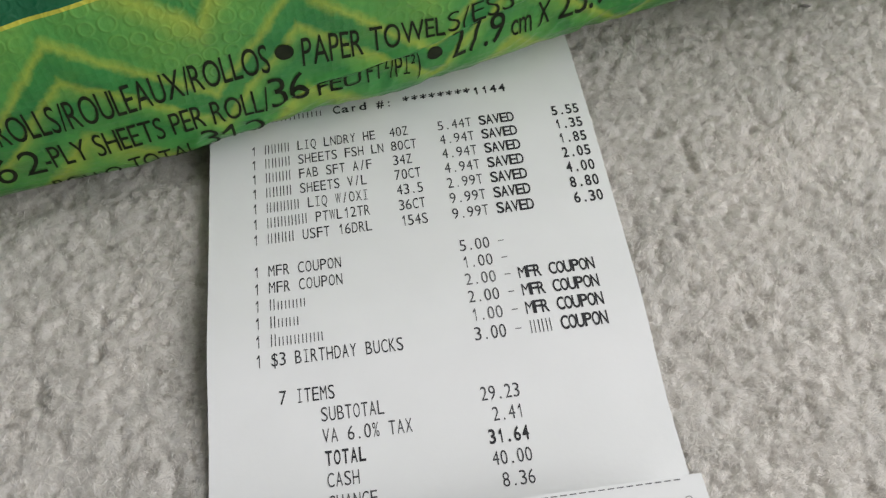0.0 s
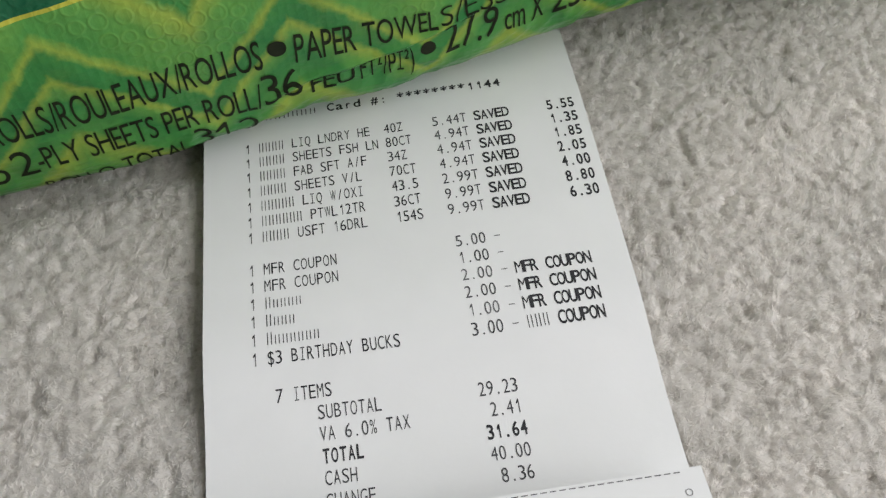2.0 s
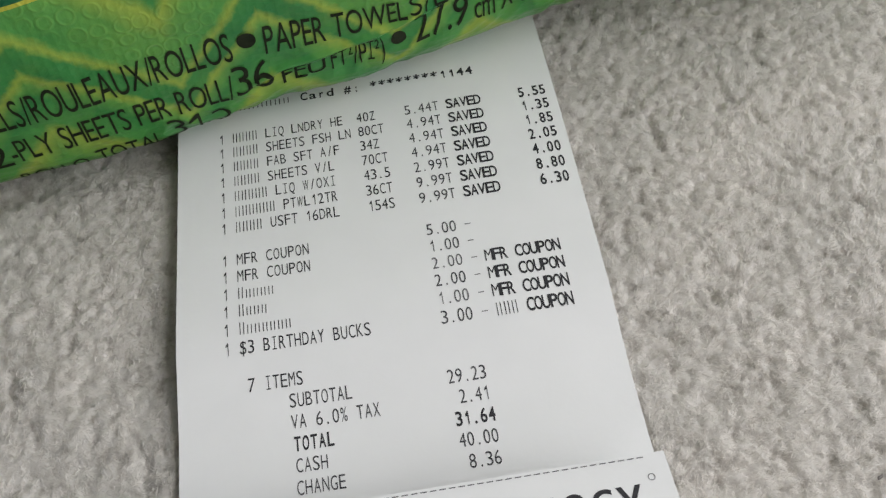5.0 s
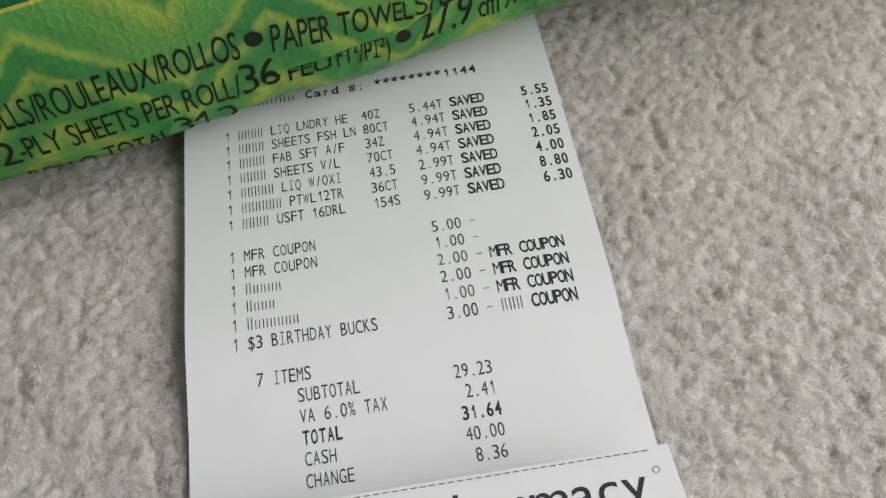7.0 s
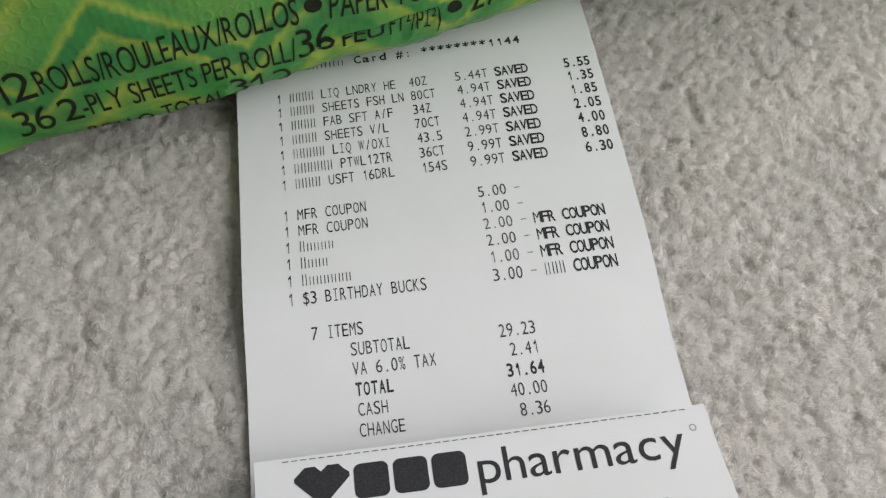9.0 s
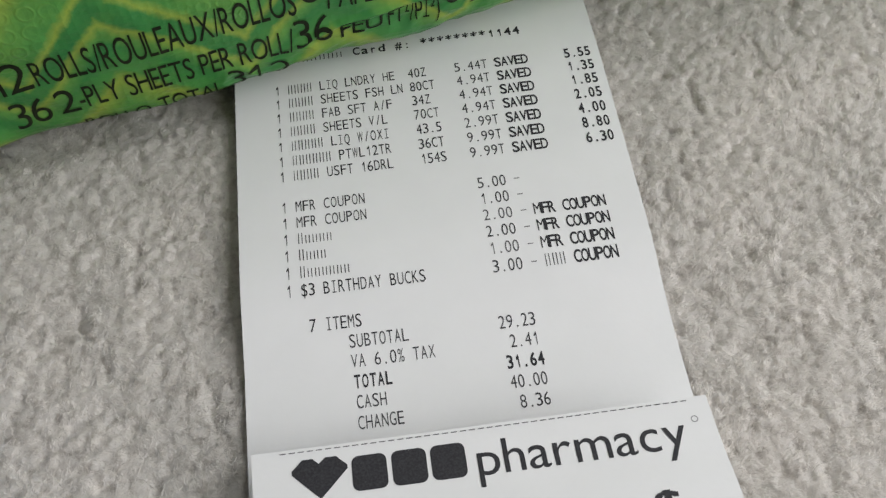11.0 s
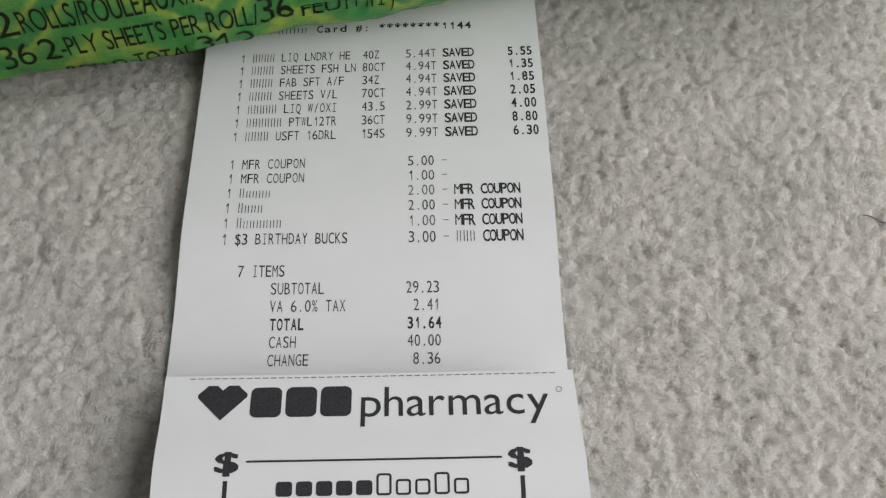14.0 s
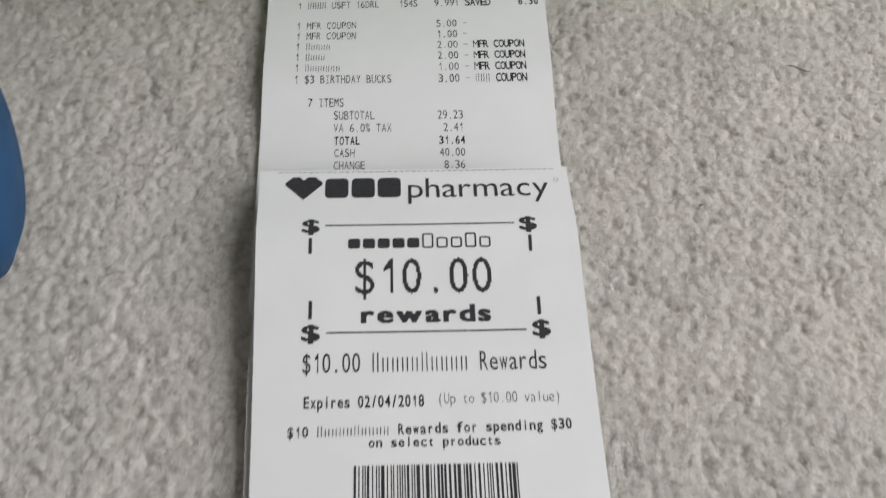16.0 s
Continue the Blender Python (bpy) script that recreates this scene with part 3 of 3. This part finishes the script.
def dense_profile():
    out, n = [], len(PROFILE)
    for i in range(n):
        a, b, c, d = (np.array(PROFILE[(i + k) % n], float) for k in (-1, 0, 1, 2))
        if i == 0:
            a = b
        for u in np.linspace(0, 1, 12, endpoint=False):
            out.append(0.5 * (2 * b + (c - a) * u + (2 * a - 5 * b + 4 * c - d) * u * u + (3 * b - a - 3 * c + d) * u**3) / 1000)
    return np.array(out)


PROF = dense_profile()
ARC = np.concatenate([[0], np.cumsum(np.linalg.norm(np.diff(PROF, axis=0), axis=1))])
ARC -= ARC[24] + 0.0012
S_LEFT, S_RIGHT = -0.098, 0.185


def film_point(s, q):
    """The pack's skin at s along it and q up round it from its lower edge."""
    d, z = np.interp(q, ARC, PROF[:, 0]), np.interp(q, ARC, PROF[:, 1])
    front = smooth01(-0.02, 0.0, q) * (1 - smooth01(0.06, 0.09, q))
    # lower film lip, folded under on the far side of a slanting crease
    line = np.interp(s, (0.012, 0.026, 0.036, 0.050, 0.058, 0.066, 0.080, 0.12), (0.0165, 0.0224, 0.0240, 0.0266, 0.0294, 0.0317, 0.0352, 0.044))
    step = smooth01(0.012, 0.030, s)
    d -= step * 0.0009 * smooth01(0.0, 0.0011, line - q) * front
    d += step * 0.0009 * math.exp(-(((q - line - 0.0006) / 0.0008) ** 2)) * front
    # lower edge, tucked under the pack
    tuck = np.interp(s, (-0.070, -0.010, 0.001, 0.010, 0.025, 0.043, 0.054, 0.065, 0.077, 0.12), (0.0, 0.006, 0.0129, 0.0149, 0.0173, 0.0178, 0.0193, 0.0205, 0.0219, 0.0252))
    under = max(0.0, min(tuck - q, 0.03))
    if -0.03 < q:
        d -= under * under / 0.018 if under < 0.009 else under - 0.0045
    # soft swells and small wrinkles
    d += 0.0016 * noise.noise(Vector((s * 22, q * 22, 1.5))) * front
    d += 0.00045 * noise.noise(Vector((s * 130 + q * 60, q * 130, 4.0))) * front
    crumple = smooth01(0.009, 0.001, q - tuck) * smooth01(-0.03, 0.01, s) + 0.25
    d += 0.0009 * crumple * (0.5 - abs(noise.noise(Vector((s * 170, q * 260 - s * 90, 9.0))))) * front
    d += 0.0005 * math.sin(s * 330 + q * 150 + 3 * noise.noise(Vector((s * 30, 0, 0)))) * smooth01(0.012, 0.0, q) * front
    # rounded end
    end = max(0.0, (-0.051 - s) / 0.025)
    shrink = 1 - 0.05 * end**2
    d -= 0.0125 * end**1.5
    # corner tab of the end fold, slack at its foot
    d += 0.0030 * math.exp(-(((s + 0.053) / 0.009) ** 2)) * (1 - smooth01(0.009, 0.020, q)) * smooth01(-0.02, 0.0, q)
    d += 0.0011 * math.sin(s * 620 + q * 240) * smooth01(-0.050, -0.062, s) * smooth01(0.030, 0.006, q) * front
    z = (z - 0.045) * shrink + 0.045 if q > 0 else z + 0.002 * end**2
    z = max(z, -0.0042)
    return P_O + P_A * s + P_N * d + Vector((0, 0, z))


def film_place(lift):
    def place(s, q):
        p = film_point(s, q)
        n = (film_point(s + 2e-4, q) - p).cross(film_point(s, q + 2e-4) - p)
        return p + n.normalized() * lift
    return place


ss = np.unique(np.concatenate([np.linspace(S_LEFT, -0.07, 15), np.linspace(-0.07, 0.10, 300), np.linspace(0.10, S_RIGHT, 30)]))
qs = np.unique(np.concatenate([ARC[::3][:9], np.linspace(-0.012, 0.075, 200), ARC[ARC > 0.075][::4]]))
qs = qs[qs < ARC[-1]]
pv, pf, puv = [], [], []
for s in ss:
    for q in qs:
        pv.append(film_point(s, q))
        puv.append((s, q))
nq = len(qs)
for i in range(len(ss) - 1):
    for j in range(nq):
        a, b = i * nq + j, i * nq + (j + 1) % nq
        pf.append((a, a + nq, b + nq, b))
pf.append(tuple(range(nq)))
pf.append(tuple((len(ss) - 1) * nq + j for j in reversed(range(nq))))
pack = tagged(new("paper_towel_pack"), "green plastic wrapped pack of paper towel rolls on carpet", "paper towels")
body = link_mesh("wrapper", pv, pf, FILM, pack, smooth=True, uv=puv)
FILM_PLACE = film_place(0.00016)


def film_print(flat, name="printed_text"):
    laid(name, flat, FILM_PLACE, PRINT, body, step=0.0010)


def mm_text(text, s0, s1, q0, q1, cap, weight=REGULAR, gap=0.06):
    return run_text(text, s0 / 1000, s1 / 1000, q0 / 1000, cap / 1000, weight, gap, (q1 - q0) / (s1 - s0))


def bent_text(text, lower_left, lower_right, upper_left, upper_right, weight=REGULAR, gap=0.06):
    """Letters on slack film, between four corners in millimetres along and up the skin."""
    co, fs = run_text(text, 0.0, 1.0, 0.0, 1.0, weight, gap)
    out = []
    for u, v in co:
        low = [a + (b - a) * u for a, b in zip(lower_left, lower_right)]
        top = [a + (b - a) * u for a, b in zip(upper_left, upper_right)]
        out.append(tuple((a + (b - a) * v) / 1000 for a, b in zip(low, top)))
    return out, fs


film_print(mm_text("12", -42.4, -34.3, 23.0, 23.8, 8.6, FINE))
film_print(mm_text("ROLLS/ROULEAUX/ROLLOS", -33.6, 17.8, 24.1, 27.6, 7.2, REGULAR))
film_print(oval(0.0209, 0.0320, 0.0018, 0.0020, None, 32), "printed_dot")
film_print(bent_text("PAPER TOWEL", (23.9, 27.5), (52.0, 28.3), (24.3, 34.7), (51.6, 33.4)))
film_print(bent_text("S/ESS", (52.6, 28.6), (66.0, 32.0), (52.4, 33.6), (65.6, 35.4), LIGHT))
film_print(mm_text("36", -41.2, -33.8, 12.6, 13.6, 7.6, FINE))
film_print(mm_text("2", -32.2, -28.2, 14.2, 14.6, 7.4, FINE))
film_print(mm_text("-PLY SHEETS PER ROLL/", -27.9, 16.2, 15.2, 17.4, 6.3, REGULAR))
film_print(mm_text("36", 16.5, 24.3, 18.0, 18.6, 7.6, FINE))
film_print(mm_text("FEU", 25.9, 34.8, 17.9, 19.0, 4.6, REGULAR))
film_print(mm_text("FT\u00b2/PI\u00b2)", 36.0, 47.0, 18.8, 18.5, 5.7, REGULAR))
film_print(oval(0.0500, 0.0230, 0.0016, 0.0016, None, 32), "printed_dot")
film_print(bent_text("27.9", (53.6, 20.4), (64.6, 21.9), (53.2, 28.6), (65.0, 29.4), REGULAR))
film_print(bent_text("cm X", (66.4, 22.1), (74.7, 23.2), (66.0, 28.2), (74.6, 29.6)))
film_print(bent_text("25.9", (76.5, 23.4), (87.6, 24.8), (75.6, 30.6), (87.0, 32.1), REGULAR))
film_print(mm_text("ROLLO", -29.0, -15.5, 6.2, 7.2, 4.3, REGULAR))
film_print(mm_text("TOTAL", -13.6, 0.0, 7.1, 7.9, 5.4, REGULAR))
film_print(mm_text("31.2", 1.4, 14.8, 9.0, 8.4, 6.9, LIGHT))

# ---- the blue bottle lying beside ----


def lathe(profile, n=48):
    bm = bmesh.new()
    rings = []
    for x, r in profile:
        rings.append([bm.verts.new((x, r * math.cos(2 * math.pi * k / n), r * math.sin(2 * math.pi * k / n))) for k in range(n)])
    for a, b in zip(rings, rings[1:]):
        for k in range(n):
            bm.faces.new((a[k], a[(k + 1) % n], b[(k + 1) % n], b[k]))
    bm.faces.new(list(reversed(rings[0])))
    bm.faces.new(rings[-1])
    bmesh.ops.recalc_face_normals(bm, faces=bm.faces[:])
    return bm


bottle = tagged(new("laundry_bottle"), "dark blue plastic bottle lying on the carpet", "bottle")
part("bottle_body", lathe([(-0.19, 0.016), (-0.175, 0.017), (-0.165, 0.024), (-0.14, 0.031), (-0.03, 0.0335), (-0.012, 0.0325), (-0.004, 0.0285), (0.0, 0.0215), (0.0005, 0.010)]), BLUE, bottle, smooth=True)
part("cap", lathe([(-0.215, 0.017), (-0.213, 0.019), (-0.185, 0.0195), (-0.183, 0.017)]), TRIM, bottle, "white screw cap", smooth=True)
bottle.matrix_world = pose(-0.0626, -0.094, FLOOR + 0.0325, 0, 0, 10)

# ---- specks of lint ----


def lint(x, y, turn, length, fat):
    bm = bmesh.new()
    rng = random.Random(int(x * 1e5))
    rings = []
    for k in range(7):
        u = (k / 6 - 0.5) * length
        r = fat * (0.35 + 0.65 * math.sin(math.pi * (k + 0.5) / 7)) * rng.uniform(0.8, 1.2)
        rings.append([bm.verts.new((u, 0.05 * length * math.sin(k * 1.1) + r * math.cos(a), r * 0.7 * math.sin(a))) for a in (0, 1.05, 2.09, 3.14, 4.19, 5.24)])
    for a, b in zip(rings, rings[1:]):
        for k in range(6):
            bm.faces.new((a[k], a[(k + 1) % 6], b[(k + 1) % 6], b[k]))
    bm.faces.new(list(reversed(rings[0])))
    bm.faces.new(rings[-1])
    ob = tagged(part("lint", bm, LINT, smooth=True), "small dark speck of lint on the carpet", "lint", group="lint on the carpet")
    ob.matrix_world = pose(x, y, FLOOR + 0.0002, 0, 0, turn)


lint(0.1295, 0.0286, -10, 0.0024, 0.0004)
lint(0.1420, -0.0456, -22, 0.0062, 0.00028)
lint(0.1060, -0.0910, 35, 0.0013, 0.0003)

# ---- carpet pile ----


def lattice_noise(x, y, scale, seed):
    """Smooth noise from -1 to 1 at many places at once; scale is the size of its cells."""
    table = np.random.default_rng(seed).uniform(-1, 1, (257, 257))
    u, v = x / scale + 400.0, y / scale + 400.0
    i, j = np.floor(u).astype(int), np.floor(v).astype(int)
    p, q = u - i, v - j
    p, q = p * p * (3 - 2 * p), q * q * (3 - 2 * q)
    i0, j0, i1, j1 = i % 257, j % 257, (i + 1) % 257, (j + 1) % 257
    low = table[i0, j0] * (1 - p) + table[i1, j0] * p
    return low * (1 - q) + (table[i0, j1] * (1 - p) + table[i1, j1] * p) * q


TUFT = 0.0025                        # spacing of the yarn ends


def yarn(x, y):
    """How far each place lies from its nearest yarn end, and which way."""
    rng = np.random.default_rng(23)
    jx, jy, fat = rng.uniform(-0.48, 0.48, (256, 256)), rng.uniform(-0.48, 0.48, (256, 256)), rng.uniform(0.75, 1.25, (256, 256))
    ci, cj = np.floor(x / TUFT).astype(int), np.floor(y / TUFT).astype(int)
    best, bx, by = np.full(x.shape, 9.0), np.zeros(x.shape), np.zeros(x.shape)
    for di in (-1, 0, 1):
        for dj in (-1, 0, 1):
            i, j = ci + di, cj + dj
            dx = x - (i + 0.5 + jx[i % 256, j % 256]) * TUFT
            dy = y - (j + 0.5 + jy[i % 256, j % 256]) * TUFT
            d = np.hypot(dx, dy) / (TUFT * fat[i % 256, j % 256])
            near = d < best
            best, bx, by = np.where(near, d, best), np.where(near, dx, bx), np.where(near, dy, by)
    return best, bx, by


def pile_height(x, y):
    """Top of the pressed pile: soft mounds that run into one another, with small pits between some of them."""
    d = yarn(x, y)[0]
    h = -0.0010 * np.clip(d, 0, 1.1) ** 2 - 0.0009 * np.clip(d - 0.60, 0, 0.5)
    h += 0.00028 * lattice_noise(x, y, 0.0052, 3) + 0.00032 * lattice_noise(x, y, 0.0015, 4) + 0.0003 * lattice_noise(x, y, 0.014, 5)
    # pressed down under papers and pack; dip before the pack added for contact shade
    paper = ((x > R_LEFT + 0.001) & (x < R_RIGHT - 0.001) & (y > -0.09)) | ((x > COUPON_LEFT + 0.003) & (x < COUPON_RIGHT) & (y < -0.085))
    along = (x - P_O.x) * P_A.x + (y - P_O.y) * P_A.y
    into = -((x - P_O.x) * P_N.x + (y - P_O.y) * P_N.y) - 0.9 * np.clip(along - 0.03, 0, None)
    sunk = np.clip((into + 0.001) / 0.008, 0, 1) * np.clip((0.060 - along) / 0.01, 0, 1)
    h = h - 0.0011 * paper - 0.0026 * sunk * sunk * (3 - 2 * sunk)
    hidden = ((x > R_LEFT + 0.011) & (x < R_RIGHT - 0.011) & ((y > -0.09) | (y < -0.085))) | ((into > 0.014) & (along > -0.08))
    return h + FLOOR, hidden


def carpet_pile():
    rng = np.random.default_rng(11)
    # the dense ground of the pile
    nx, ny = int((X1 - X0) / 0.0007), int((Y1 - Y0) / 0.0007)
    gx_, gy_ = np.meshgrid(np.linspace(X0, X1, nx + 1), np.linspace(Y0, Y1, ny + 1))
    ground, hidden = pile_height(gx_, gy_)
    rim = np.minimum(np.minimum(gx_ - X0, X1 - gx_), np.minimum(gy_ - Y0, Y1 - gy_))
    ground = ground - 0.00035 - 0.003 * (1 - np.clip(rim / 0.004, 0, 1))
    vv = [np.stack([gx_, gy_, ground], -1).reshape(-1, 3)]
    a = (np.arange(ny)[:, None] * (nx + 1) + np.arange(nx)[None, :]).ravel()
    a = a[~hidden[:-1, :-1].ravel()]
    ff = [np.stack([a, a + 1, a + nx + 2], -1), np.stack([a, a + nx + 2, a + nx + 1], -1)]
    # fibres that curl over it, combed by the tread of feet
    n = 560000
    x, y = rng.uniform(X0 + 0.001, X1 - 0.001, n), rng.uniform(Y0 + 0.001, Y1 - 0.001, n)
    keep = ~pile_height(x, y)[1]
    x, y = x[keep], y[keep]
    n = len(x)
    d, dx, dy = yarn(x, y)
    comb = 1.6 * lattice_noise(x, y, 0.022, 7) + 1.1 * lattice_noise(x, y, 0.0045, 8) + rng.normal(0, 0.65, n)
    ux, uy = np.cos(comb) + 0.55 * dx / TUFT, np.sin(comb) + 0.55 * dy / TUFT
    turn = np.arctan2(uy, ux)
    bend = rng.uniform(-1.1, 1.1, n)
    reach = rng.uniform(0.0006, 0.0019, n) * np.where(rng.random(n) < 0.06, 1.5, 1.0)
    rise = rng.uniform(0.0, 0.00040, n) + np.where(rng.random(n) < 0.10, rng.uniform(0.0002, 0.0006, n), 0.0)
    half = rng.uniform(0.00003, 0.000075, n)
    rows = []
    for t, fat, up in ((0.0, 0.8, -0.3), (0.55, 1.0, 1.0), (1.0, 0.4, 0.35)):
        px, py = x + reach * t * np.cos(turn + bend * t), y + reach * t * np.sin(turn + bend * t)
        pz = pile_height(px, py)[0] * 0.75 + pile_height(x, y)[0] * 0.25 + rise * up - 0.0001
        sx, sy = -np.sin(turn + bend * t) * half * fat, np.cos(turn + bend * t) * half * fat
        tilt = rng.uniform(-0.6, 0.6, n) * half
        rows += [np.stack([px - sx, py - sy, pz - tilt], -1), np.stack([px + sx, py + sy, pz + tilt], -1)]
    vv.append(np.stack(rows, 1).reshape(-1, 3))
    k = len(vv[0]) + 6 * np.arange(n)
    for q in (0, 2):
        ff += [np.stack([k + q, k + q + 1, k + q + 3], -1), np.stack([k + q, k + q + 3, k + q + 2], -1)]
    vv, ff = np.concatenate(vv).astype(np.float32), np.concatenate(ff).astype(np.int32)
    me = bpy.data.meshes.new("carpet_pile")
    me.vertices.add(len(vv))
    me.vertices.foreach_set("co", vv.ravel())
    me.loops.add(ff.size)
    me.loops.foreach_set("vertex_index", ff.ravel())
    me.polygons.add(len(ff))
    me.polygons.foreach_set("loop_start", np.arange(0, ff.size, 3, dtype=np.int32))
    me.update(calc_edges=True)
    me.polygons.foreach_set("use_smooth", np.ones(len(ff), dtype=bool))
    me.materials.append(CARPET)
    return tagged(new("carpet_pile", me), "fluffy light grey-beige cut pile carpet tufts", "carpet", kind="stuff")


carpet_pile()
